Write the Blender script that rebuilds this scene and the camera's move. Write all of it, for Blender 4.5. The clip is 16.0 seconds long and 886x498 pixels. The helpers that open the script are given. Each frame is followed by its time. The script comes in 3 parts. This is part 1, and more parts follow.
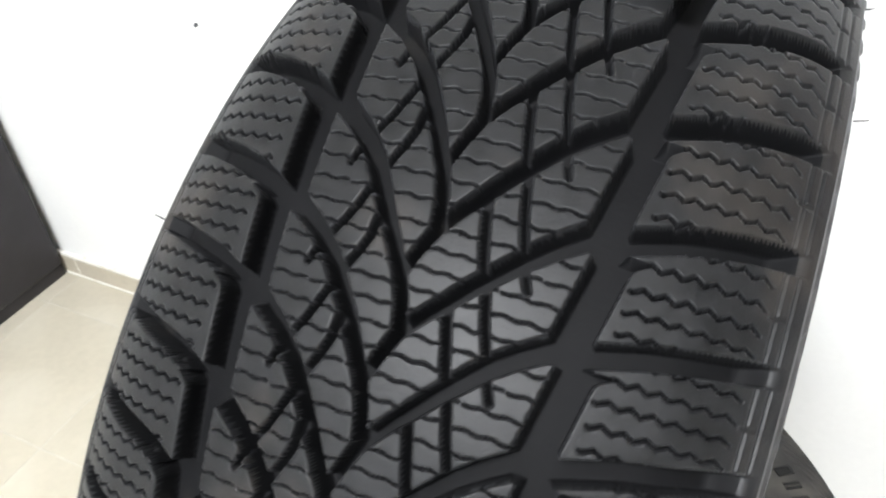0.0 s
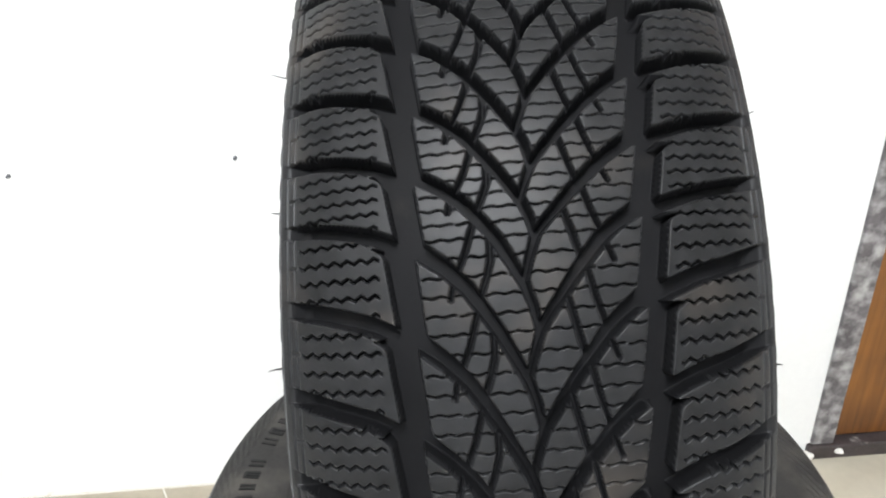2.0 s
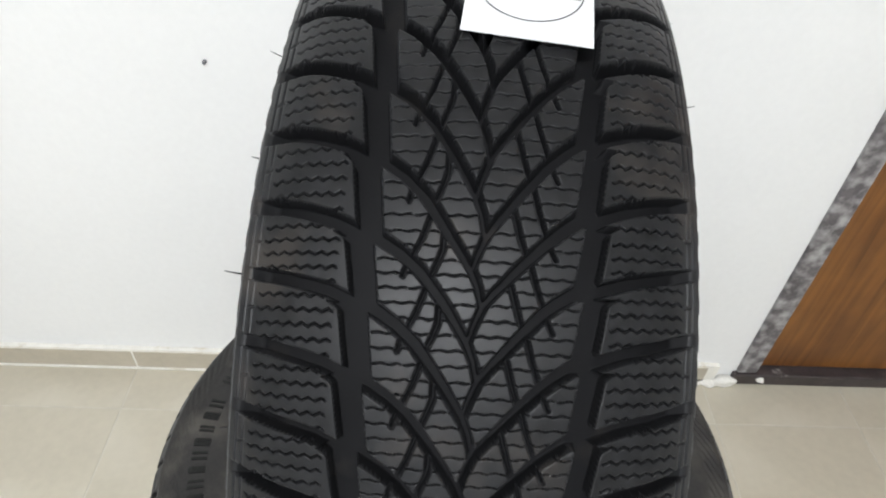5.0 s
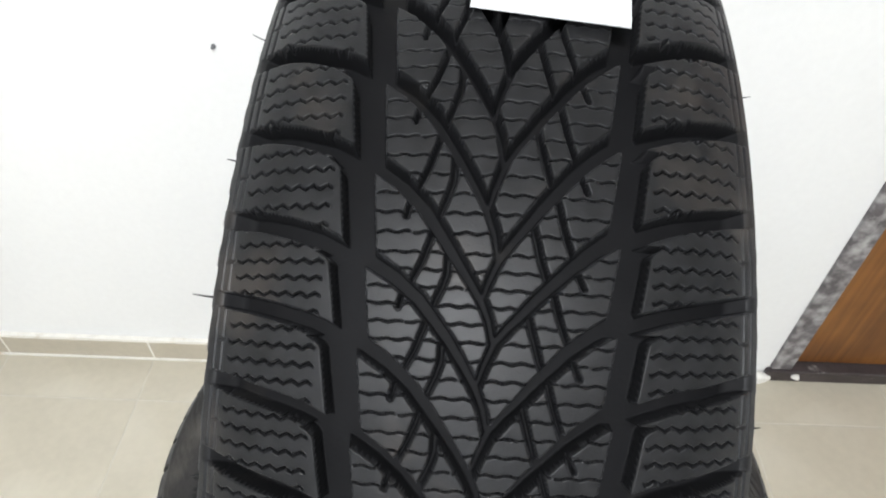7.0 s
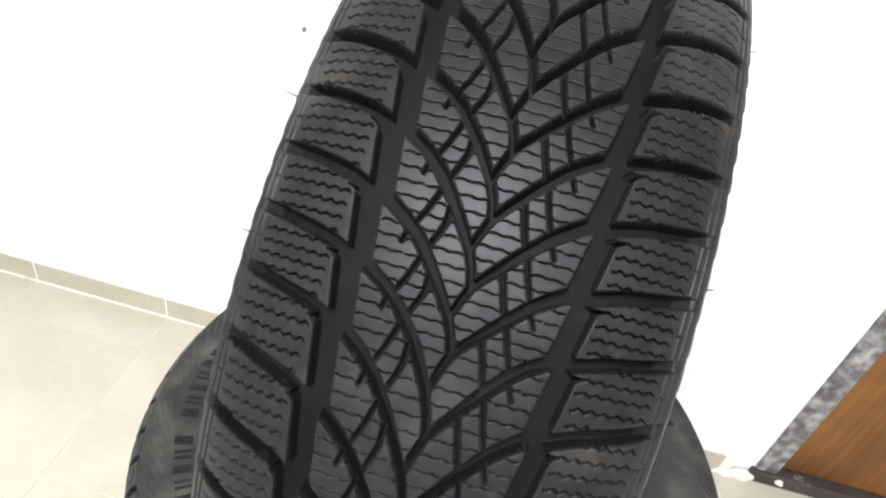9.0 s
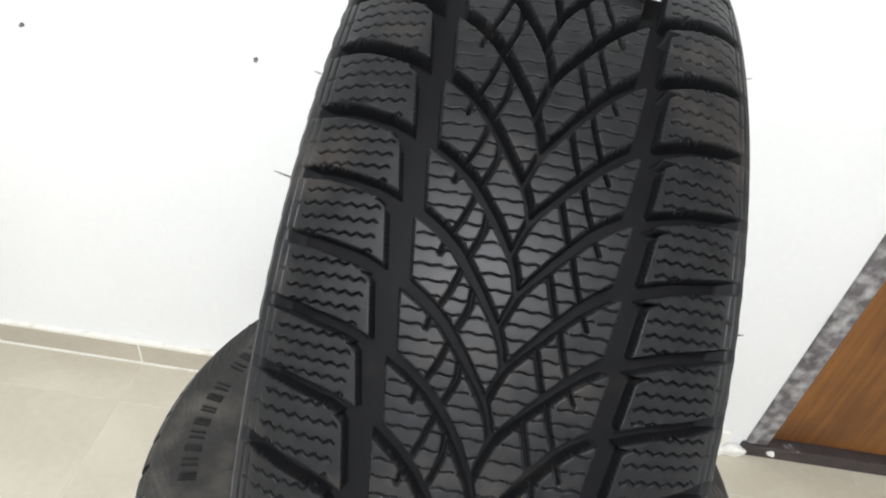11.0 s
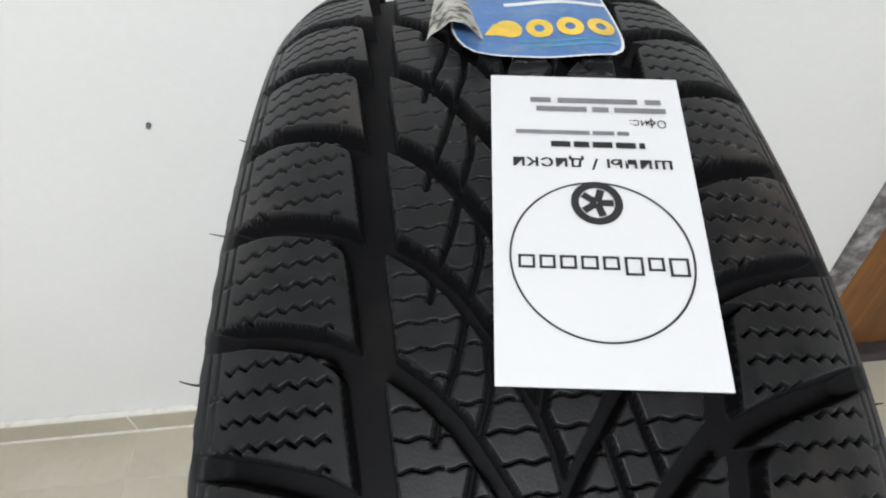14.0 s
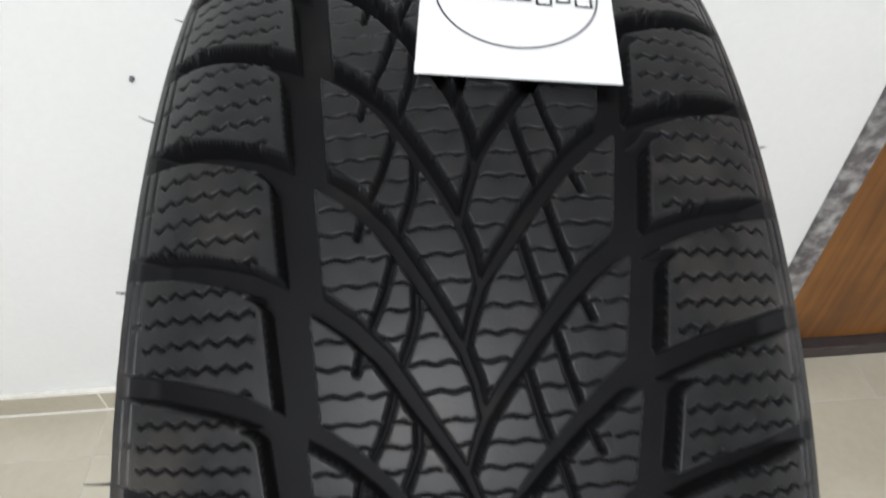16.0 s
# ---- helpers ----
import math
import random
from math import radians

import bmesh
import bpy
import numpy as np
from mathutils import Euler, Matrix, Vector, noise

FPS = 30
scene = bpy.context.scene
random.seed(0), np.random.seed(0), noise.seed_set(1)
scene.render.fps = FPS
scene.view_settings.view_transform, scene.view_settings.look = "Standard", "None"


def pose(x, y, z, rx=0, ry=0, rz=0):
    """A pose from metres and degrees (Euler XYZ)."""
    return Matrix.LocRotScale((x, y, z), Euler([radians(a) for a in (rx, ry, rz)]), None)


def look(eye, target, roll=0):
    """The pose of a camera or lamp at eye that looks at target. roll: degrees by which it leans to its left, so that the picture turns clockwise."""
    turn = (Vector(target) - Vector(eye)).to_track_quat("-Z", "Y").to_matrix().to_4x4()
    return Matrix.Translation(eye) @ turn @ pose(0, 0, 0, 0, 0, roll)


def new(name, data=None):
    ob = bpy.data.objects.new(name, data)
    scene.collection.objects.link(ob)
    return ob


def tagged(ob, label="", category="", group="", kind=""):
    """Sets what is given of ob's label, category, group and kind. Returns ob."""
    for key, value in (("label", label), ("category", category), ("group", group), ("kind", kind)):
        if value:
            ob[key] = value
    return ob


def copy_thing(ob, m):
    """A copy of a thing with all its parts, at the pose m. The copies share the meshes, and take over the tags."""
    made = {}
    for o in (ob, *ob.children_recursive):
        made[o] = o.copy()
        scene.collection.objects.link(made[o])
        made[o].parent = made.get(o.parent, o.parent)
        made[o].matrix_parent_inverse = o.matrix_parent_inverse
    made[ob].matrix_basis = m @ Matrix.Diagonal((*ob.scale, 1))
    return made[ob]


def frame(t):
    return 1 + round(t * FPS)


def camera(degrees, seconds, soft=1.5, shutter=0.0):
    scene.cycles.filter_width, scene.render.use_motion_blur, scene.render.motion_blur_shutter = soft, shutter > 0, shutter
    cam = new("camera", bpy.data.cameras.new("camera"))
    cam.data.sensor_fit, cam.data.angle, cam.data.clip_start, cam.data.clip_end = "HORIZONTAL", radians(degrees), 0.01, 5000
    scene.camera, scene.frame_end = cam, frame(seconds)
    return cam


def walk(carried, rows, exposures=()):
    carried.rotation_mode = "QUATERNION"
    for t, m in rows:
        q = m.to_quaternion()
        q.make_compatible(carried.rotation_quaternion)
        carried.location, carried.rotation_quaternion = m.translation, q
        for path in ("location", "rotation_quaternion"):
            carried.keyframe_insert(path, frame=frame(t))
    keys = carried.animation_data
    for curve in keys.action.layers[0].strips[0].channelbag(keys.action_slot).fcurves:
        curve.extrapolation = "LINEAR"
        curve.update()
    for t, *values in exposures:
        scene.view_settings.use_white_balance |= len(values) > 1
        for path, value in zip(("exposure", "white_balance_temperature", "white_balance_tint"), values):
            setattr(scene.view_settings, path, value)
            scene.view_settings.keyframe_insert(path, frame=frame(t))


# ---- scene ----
cam = camera(67.67, 16.0, soft=2.0, shutter=0.3)
ROWS = [
    (0.0, 0.0522, -0.2946, 1.0760, 50.08, -0.44, 22.32),
    (0.5, 0.0108, -0.3431, 1.0842, 49.80, -2.51, 11.84),
    (1.0, -0.0162, -0.4046, 1.0988, 55.80, -1.72, 1.34),
    (1.5, -0.0288, -0.4417, 1.0530, 58.88, -1.10, -0.18),
    (2.0, -0.0351, -0.4589, 1.0004, 62.56, 3.85, -1.93),
    (2.5, -0.0221, -0.4616, 0.9801, 64.68, 2.34, -2.18),
    (3.0, -0.0200, -0.4561, 1.0654, 57.17, -0.75, -1.57),
    (3.5, -0.0249, -0.4547, 1.1428, 53.91, -3.07, -1.11),
    (6.0, -0.0163, -0.3126, 1.1295, 44.09, -1.10, 0.81),
    (6.5, -0.0134, -0.3128, 1.1227, 44.54, -0.39, 0.94),
    (7.0, -0.0152, -0.3199, 1.1196, 45.42, -1.25, 1.66),
    (7.5, -0.0147, -0.3297, 1.1077, 46.12, -2.21, 2.74),
    (8.0, -0.0144, -0.3366, 1.0923, 45.79, -2.93, 3.90),
    (8.5, -0.0147, -0.3636, 1.0814, 47.05, -4.99, 7.09),
    (9.0, -0.0023, -0.4231, 1.0811, 50.87, -9.86, 11.83),
    (9.5, -0.0074, -0.4750, 1.0681, 53.46, -9.54, 13.63),
    (12.0, -0.0373, -0.3104, 1.1201, 47.24, -4.60, -1.36),
    (12.5, -0.0238, -0.2731, 1.1306, 45.28, -0.08, -1.00),
    (13.0, -0.0094, -0.2413, 1.1498, 45.26, 2.11, -0.52),
    (13.5, -0.0272, -0.2081, 1.1542, 44.89, 1.84, -1.50),
    (14.0, -0.0238, -0.1713, 1.1560, 41.92, 2.12, -4.74),
    (14.5, -0.0189, -0.1790, 1.1515, 42.32, 0.90, -3.82),
    (15.0, -0.0169, -0.1925, 1.1420, 44.82, 0.60, -3.05),
    (15.5, -0.0157, -0.2158, 1.1278, 45.06, 0.88, -2.76),
    (16.0, -0.0147, -0.2527, 1.1107, 44.68, 0.23, -4.64),
]
EXPOSURES = [(0.0, 0.7), (1.0, 0.58), (2.5, 0.45), (3.5, 0.1), (6.0, 0.0), (7.0, 0.2), (7.5, 0.34), (8.0, 0.45), (9.0, 0.7), (9.5, 0.6), (12.0, 0.15), (13.0, 0.05), (14.0, -0.3), (15.0, -0.25), (16.0, -0.1)]
walk(cam, [(t, pose(x, y, z, rx, ry, rz)) for t, x, y, z, rx, ry, rz in ROWS], EXPOSURES)

# ------------------------------------------------------------------ light
world = bpy.data.worlds.new("world")
scene.world = world
world.use_nodes = True
sky = world.node_tree.nodes.new("ShaderNodeTexSky")
sky.sky_type, sky.sun_disc = "NISHITA", False
sky.sun_elevation, sky.sun_rotation = radians(35), radians(160)
world.node_tree.links.new(sky.outputs[0], world.node_tree.nodes["Background"].inputs[0])
world.node_tree.nodes["Background"].inputs[1].default_value = 0.1

WALL_Y, CEIL, WEST, EAST, SOUTH = 0.480, 2.6, -2.1, 2.3, -3.0
LAMP = (-0.20, -1.32, CEIL - 0.07)


def area_lamp(name, at, target, sx, sy, watts, colour):
    data = bpy.data.lights.new(name, "AREA")
    data.shape, data.size, data.size_y, data.energy, data.color = "RECTANGLE", sx, sy, watts, colour
    ob = new(name, data)
    ob.matrix_world = look(at, target)
    return ob


area_lamp("ceiling_lamp", (LAMP[0], LAMP[1], LAMP[2] - 0.02), (LAMP[0], LAMP[1] + 0.001, 0), 0.56, 0.56, 66, (0.945, 0.975, 1.02))
area_lamp("window_daylight", (-0.4, SOUTH + 0.02, 1.55), (-0.4, 0, 1.45), 1.35, 1.35, 18, (0.86, 0.93, 1.0))

# ------------------------------------------------------------------ materials


def mat(name, colour, rough=0.5, metal=0.0, spec=0.5, scale=20.0, vary=0.15, fine=200.0, bump=0.1, bump_dist=0.001,
        second=None, second_at=(0.5, 0.7), second_scale=6.0, coords="Object", rough_vary=0.1, detail=6.0, dust=0.0):
    m = bpy.data.materials.new(name)
    m.use_nodes = True
    nt = m.node_tree
    n, l = nt.nodes, nt.links
    b = n["Principled BSDF"]
    tc = n.new("ShaderNodeTexCoord")
    big = n.new("ShaderNodeTexNoise")
    big.inputs["Scale"].default_value, big.inputs["Detail"].default_value = scale, detail
    small = n.new("ShaderNodeTexNoise")
    small.inputs["Scale"].default_value, small.inputs["Detail"].default_value = fine, 4.0
    for t in (big, small):
        l.new(tc.outputs[coords], t.inputs["Vector"])
    mix = n.new("ShaderNodeMixRGB")
    mix.inputs[1].default_value = (*[c * (1 - vary) for c in colour], 1)
    mix.inputs[2].default_value = (*[min(1, c * (1 + vary)) for c in colour], 1)
    add = n.new("ShaderNodeMath")
    add.operation = "MULTIPLY_ADD"
    add.inputs[1].default_value, add.inputs[2].default_value = 0.35, 0.0
    l.new(small.outputs["Fac"], add.inputs[0])
    add2 = n.new("ShaderNodeMath")
    add2.operation = "MULTIPLY_ADD"
    add2.inputs[1].default_value = 0.65
    l.new(big.outputs["Fac"], add2.inputs[0])
    l.new(add.outputs[0], add2.inputs[2])
    ramp = n.new("ShaderNodeMapRange")
    ramp.inputs[1].default_value, ramp.inputs[2].default_value = 0.35, 0.65
    l.new(add2.outputs[0], ramp.inputs[0])
    l.new(ramp.outputs[0], mix.inputs[0])
    col = mix.outputs[0]
    if second:
        sp = n.new("ShaderNodeTexNoise")
        sp.inputs["Scale"].default_value, sp.inputs["Detail"].default_value = second_scale, 8.0
        l.new(tc.outputs[coords], sp.inputs["Vector"])
        mr = n.new("ShaderNodeMapRange")
        mr.inputs[1].default_value, mr.inputs[2].default_value = second_at
        l.new(sp.outputs["Fac"], mr.inputs[0])
        m2 = n.new("ShaderNodeMixRGB")
        m2.inputs[2].default_value = (*second, 1)
        l.new(mr.outputs[0], m2.inputs[0])
        l.new(col, m2.inputs[1])
        col = m2.outputs[0]
    l.new(col, b.inputs["Base Color"])
    rr = n.new("ShaderNodeMapRange")
    rr.inputs[3].default_value, rr.inputs[4].default_value = rough - rough_vary, min(1, rough + rough_vary)
    l.new(add2.outputs[0], rr.inputs[0])
    l.new(rr.outputs[0], b.inputs["Roughness"])
    b.inputs["Metallic"].default_value = metal
    b.inputs["Specular IOR Level"].default_value = spec
    if dust:  # a film of fine dust on the surface
        b.inputs["Sheen Weight"].default_value, b.inputs["Sheen Roughness"].default_value = dust, 0.45
        b.inputs["Sheen Tint"].default_value = (0.93, 0.95, 1.0, 1)
    if bump:
        bp = n.new("ShaderNodeBump")
        bp.inputs["Strength"].default_value, bp.inputs["Distance"].default_value = bump, bump_dist
        l.new(small.outputs["Fac"], bp.inputs["Height"])
        l.new(bp.outputs[0], b.inputs["Normal"])
    return m


RUBBER = mat("tread_rubber", (0.0072, 0.0073, 0.0079), 0.45, spec=0.22, scale=160, vary=0.45, fine=1300, bump=0.22, bump_dist=0.0004, dust=0.074,
             second=(0.034, 0.029, 0.025), second_at=(0.56, 0.80), second_scale=28)
# tread rubber darkened for grooves and sipes: their shade is put into the colour
GROOVE_SHADE = mat("groove_shade_rubber", (0.0047, 0.0047, 0.0052), 0.62, spec=0.09, scale=30, vary=0.25, fine=700, bump=0.2, bump_dist=0.0004, dust=0.011,
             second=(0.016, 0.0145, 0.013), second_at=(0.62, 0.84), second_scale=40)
SIDE = mat("sidewall_rubber", (0.013, 0.0125, 0.012), 0.5, spec=0.27, scale=18, vary=0.25, fine=500, bump=0.25, bump_dist=0.0006, dust=0.08,
           second=(0.05, 0.043, 0.036), second_at=(0.52, 0.80), second_scale=14)
LETTER = mat("raised_rubber", (0.010, 0.0098, 0.0095), 0.5, spec=0.2, scale=60, vary=0.3, fine=500)
DUSTY = mat("dusty_sidewall_rubber", (0.022, 0.021, 0.020), 0.6, spec=0.27, scale=16, vary=0.35, fine=300, bump=0.35, bump_dist=0.0008,
            second=(0.070, 0.064, 0.056), second_at=(0.48, 0.74), second_scale=22)
WALL = mat("white_paint", (0.80, 0.80, 0.79), 0.62, spec=0.3, scale=2.2, vary=0.025, fine=90, bump=0.12, bump_dist=0.001,
           second=(0.72, 0.73, 0.74), second_at=(0.62, 0.85), second_scale=1.3)
CEILING = mat("ceiling_paint", (0.8, 0.8, 0.79), 0.8, scale=3, vary=0.03, fine=60)
TILE = mat("beige_tile", (0.49, 0.45, 0.36), 0.32, spec=0.5, scale=7, vary=0.07, fine=60, bump=0.04, bump_dist=0.0008,
           second=(0.55, 0.515, 0.43), second_at=(0.5, 0.8), second_scale=5)
PLINTH = mat("plinth_tile", (0.46, 0.415, 0.33), 0.4, scale=14, vary=0.08, fine=90, bump=0.05)
GROUT = mat("tile_grout", (0.52, 0.49, 0.42), 0.85, scale=30, vary=0.12, fine=300, bump=0.4)
WHITE_GROUT = mat("white_grout", (0.78, 0.76, 0.70), 0.85, scale=50, vary=0.08, fine=300, bump=0.4, second=(0.55, 0.48, 0.36),
                  second_at=(0.55, 0.75), second_scale=30)
JAMB = mat("jamb_paint", (0.11, 0.10, 0.105), 0.55, scale=25, vary=0.35, fine=160, bump=0.3, second=(0.40, 0.39, 0.385),
           second_at=(0.43, 0.66), second_scale=34)
SILL = mat("threshold_paint", (0.045, 0.035, 0.035), 0.5, scale=25, vary=0.4, fine=160, bump=0.3, second=(0.4, 0.38, 0.36),
           second_at=(0.66, 0.78), second_scale=22)
PLASTER = mat("plaster_patch", (0.76, 0.74, 0.69), 0.9, scale=30, vary=0.1, fine=120, bump=0.8, bump_dist=0.003)
PAPER = mat("white_card", (0.59, 0.59, 0.60), 0.6, spec=0.3, scale=15, vary=0.015, fine=400, bump=0.03, bump_dist=0.0003)
INK = mat("black_ink", (0.012, 0.012, 0.013), 0.6, scale=80, vary=0.2, fine=400, bump=0)
GREY_INK = mat("grey_ink", (0.16, 0.16, 0.17), 0.6, scale=80, vary=0.2, fine=400, bump=0)
BLUE = mat("label_blue", (0.045, 0.155, 0.40), 0.38, scale=60, vary=0.25, fine=400, bump=0.1, second=(0.16, 0.24, 0.33), second_at=(0.56, 0.75), second_scale=70)
YELLOW = mat("label_yellow", (0.75, 0.50, 0.04), 0.4, scale=80, vary=0.15, fine=400, bump=0.05)
LABEL_WHITE = mat("label_white", (0.74, 0.74, 0.72), 0.45, scale=80, vary=0.08, fine=400, bump=0.05)
TEAL = mat("label_teal", (0.05, 0.30, 0.42), 0.4, scale=80, vary=0.2, fine=400, bump=0.05)
BACKING = mat("label_backing", (0.42, 0.41, 0.37), 0.7, scale=120, vary=0.3, fine=600, bump=0.5, second=(0.07, 0.065, 0.055), second_at=(0.47, 0.60), second_scale=170)
BLACKBOX = mat("black_laminate", (0.018, 0.016, 0.019), 0.55, scale=20, vary=0.25, fine=300, bump=0.15)
METAL = mat("grey_metal", (0.5, 0.5, 0.5), 0.35, metal=1.0, scale=30, vary=0.1)
NAIL = mat("nail_grey", (0.12, 0.12, 0.13), 0.5, scale=60, vary=0.2)
FRAME_WHITE = mat("frame_plastic", (0.78, 0.78, 0.78), 0.35, scale=10, vary=0.02, bump=0)


def wood_material():
    m = bpy.data.materials.new("brown_veneer")
    m.use_nodes = True
    n, l = m.node_tree.nodes, m.node_tree.links
    b = n["Principled BSDF"]
    tc, mp = n.new("ShaderNodeTexCoord"), n.new("ShaderNodeMapping")
    mp.inputs["Scale"].default_value = (14, 14, 1.1)
    l.new(tc.outputs["Object"], mp.inputs["Vector"])
    grain = n.new("ShaderNodeTexNoise")
    grain.inputs["Scale"].default_value, grain.inputs["Detail"].default_value, grain.inputs["Distortion"].default_value = 2.2, 9, 1.4
    l.new(mp.outputs[0], grain.inputs["Vector"])
    blotch = n.new("ShaderNodeTexNoise")
    blotch.inputs["Scale"].default_value, blotch.inputs["Detail"].default_value = 5.5, 4
    l.new(tc.outputs["Object"], blotch.inputs["Vector"])
    mixf = n.new("ShaderNodeMath")
    mixf.operation = "ADD"
    l.new(grain.outputs["Fac"], mixf.inputs[0])
    l.new(blotch.outputs["Fac"], mixf.inputs[1])
    ramp = n.new("ShaderNodeValToRGB")
    ramp.color_ramp.elements[0].position, ramp.color_ramp.elements[1].position = 0.36, 0.66
    ramp.color_ramp.elements[0].color = (0.10, 0.036, 0.008, 1)
    ramp.color_ramp.elements[1].color = (0.26, 0.105, 0.022, 1)
    half = n.new("ShaderNodeMath")
    half.operation = "MULTIPLY"
    half.inputs[1].default_value = 0.5
    l.new(mixf.outputs[0], half.inputs[0])
    l.new(half.outputs[0], ramp.inputs[0])
    l.new(ramp.outputs[0], b.inputs["Base Color"])
    b.inputs["Roughness"].default_value = 0.42
    bp = n.new("ShaderNodeBump")
    bp.inputs["Strength"].default_value, bp.inputs["Distance"].default_value = 0.12, 0.001
    l.new(grain.outputs["Fac"], bp.inputs["Height"])
    l.new(bp.outputs[0], b.inputs["Normal"])
    return m


def glow_material(name, colour, strength):
    m = bpy.data.materials.new(name)
    m.use_nodes = True
    b = m.node_tree.nodes["Principled BSDF"]
    b.inputs["Base Color"].default_value = (0.8, 0.8, 0.8, 1)
    b.inputs["Emission Color"].default_value = (*colour, 1)
    b.inputs["Emission Strength"].default_value = strength
    return m


WOOD = wood_material()
DIFFUSER = glow_material("lamp_diffuser", (1, 0.97, 0.93), 6.0)
GLASS = bpy.data.materials.new("window_glass")
GLASS.use_nodes = True
GLASS.node_tree.nodes["Principled BSDF"].inputs["Transmission Weight"].default_value = 1.0
GLASS.node_tree.nodes["Principled BSDF"].inputs["Roughness"].default_value = 0.0

# ------------------------------------------------------------------ mesh helpers


def mesh_object(name, me, material, parent=None, label=""):
    ob = new(name, me)
    if material and not me.materials:
        me.materials.append(material)
    if parent:
        ob.parent = parent
    if label:
        ob["label"] = label
    return ob


def part(name, bm, material, parent=None, label="", smooth=False):
    me = bpy.data.meshes.new(name)
    bm.normal_update()
    bm.to_mesh(me)
    bm.free()
    if smooth:
        me.shade_smooth()
    return mesh_object(name, me, material, parent, label)


def box(x0, x1, y0, y1, z0, z1, bevel=0.0, segs=2, bm=None):
    bm = bm or bmesh.new()
    made = bmesh.ops.create_cube(bm, size=1.0, matrix=Matrix.Translation(((x0 + x1) / 2, (y0 + y1) / 2, (z0 + z1) / 2)) @ Matrix.Diagonal((x1 - x0, y1 - y0, z1 - z0, 1)))
    if bevel:
        edges = list({e for v in made["verts"] for e in v.link_edges})
        bmesh.ops.bevel(bm, geom=edges, offset=bevel, segments=segs, profile=0.5, affect="EDGES")
    return bm


def grid_mesh(name, pts, closed_u=False, smooth=True, flip=False):
    """A mesh from an array of points [rows, columns, 3]."""
    nu, nv = pts.shape[:2]
    me = bpy.data.meshes.new(name)
    i = np.arange(nu if closed_u else nu - 1)
    j = np.arange(nv - 1)
    a = (i[:, None] * nv + j[None]).ravel()
    b = (((i + 1) % nu)[:, None] * nv + j[None]).ravel()
    quads = np.stack([a, a + 1, b + 1, b], 1)
    if flip:
        quads = quads[:, ::-1]
    me.vertices.add(nu * nv)
    me.vertices.foreach_set("co", pts.reshape(-1).astype(np.float32))
    me.loops.add(quads.size)
    me.loops.foreach_set("vertex_index", quads.reshape(-1).astype(np.int32))
    me.polygons.add(len(quads))
    me.polygons.foreach_set("loop_start", (np.arange(len(quads)) * 4).astype(np.int32))
    me.update(calc_edges=True)
    if smooth:
        me.shade_smooth()
    return me


# ------------------------------------------------------------------ tyre
RADIUS, BEAD_R = 0.3105, 0.196
# angles of the centre junctions, pitch by pitch; tyres mix several pitch lengths to break up noise
PITCH_ANGLES = [135.4, 128.4, 121.4, 114.6, 107.4, 100.0, 92.6, 85.9, 79.1, 72.7, 66.6, 61.5, 56.2, 51.1, 46.2, 40.0, 33.5, 27.0]
PITCH_FIRST = -8
while PITCH_ANGLES[-1] > PITCH_ANGLES[0] - 354:
    PITCH_ANGLES.append(PITCH_ANGLES[-1] - (6.0, 7.0, 6.4, 5.4, 5.2, 5.8, 6.6, 6.0)[len(PITCH_ANGLES) % 8])
PITCH_ANGLES[-1] = PITCH_ANGLES[0] - 360
PITCH_NUMBERS = [PITCH_FIRST + i for i in range(len(PITCH_ANGLES))]
PITCH_COUNT = PITCH_NUMBERS[-1] - PITCH_NUMBERS[0]
PITCH_MM = 31.0
DEPTH = 9.6


def pitch_of(theta):
    """Pitch number at an angle in degrees."""
    top = PITCH_ANGLES[0]
    turn = np.floor((top - theta) / 360.0)
    th = theta + 360.0 * turn
    return np.interp(-th, [-a for a in PITCH_ANGLES], PITCH_NUMBERS) + turn * PITCH_COUNT


def crown(x):
    """How far the tread top lies below its highest circle, in mm, at x mm off the middle."""
    c = x - OFFSET
    a = np.abs(c)
    return 0.0016 * c * c + np.where(a > 66, (a - 66) ** 2 * 0.0125, 0.0)


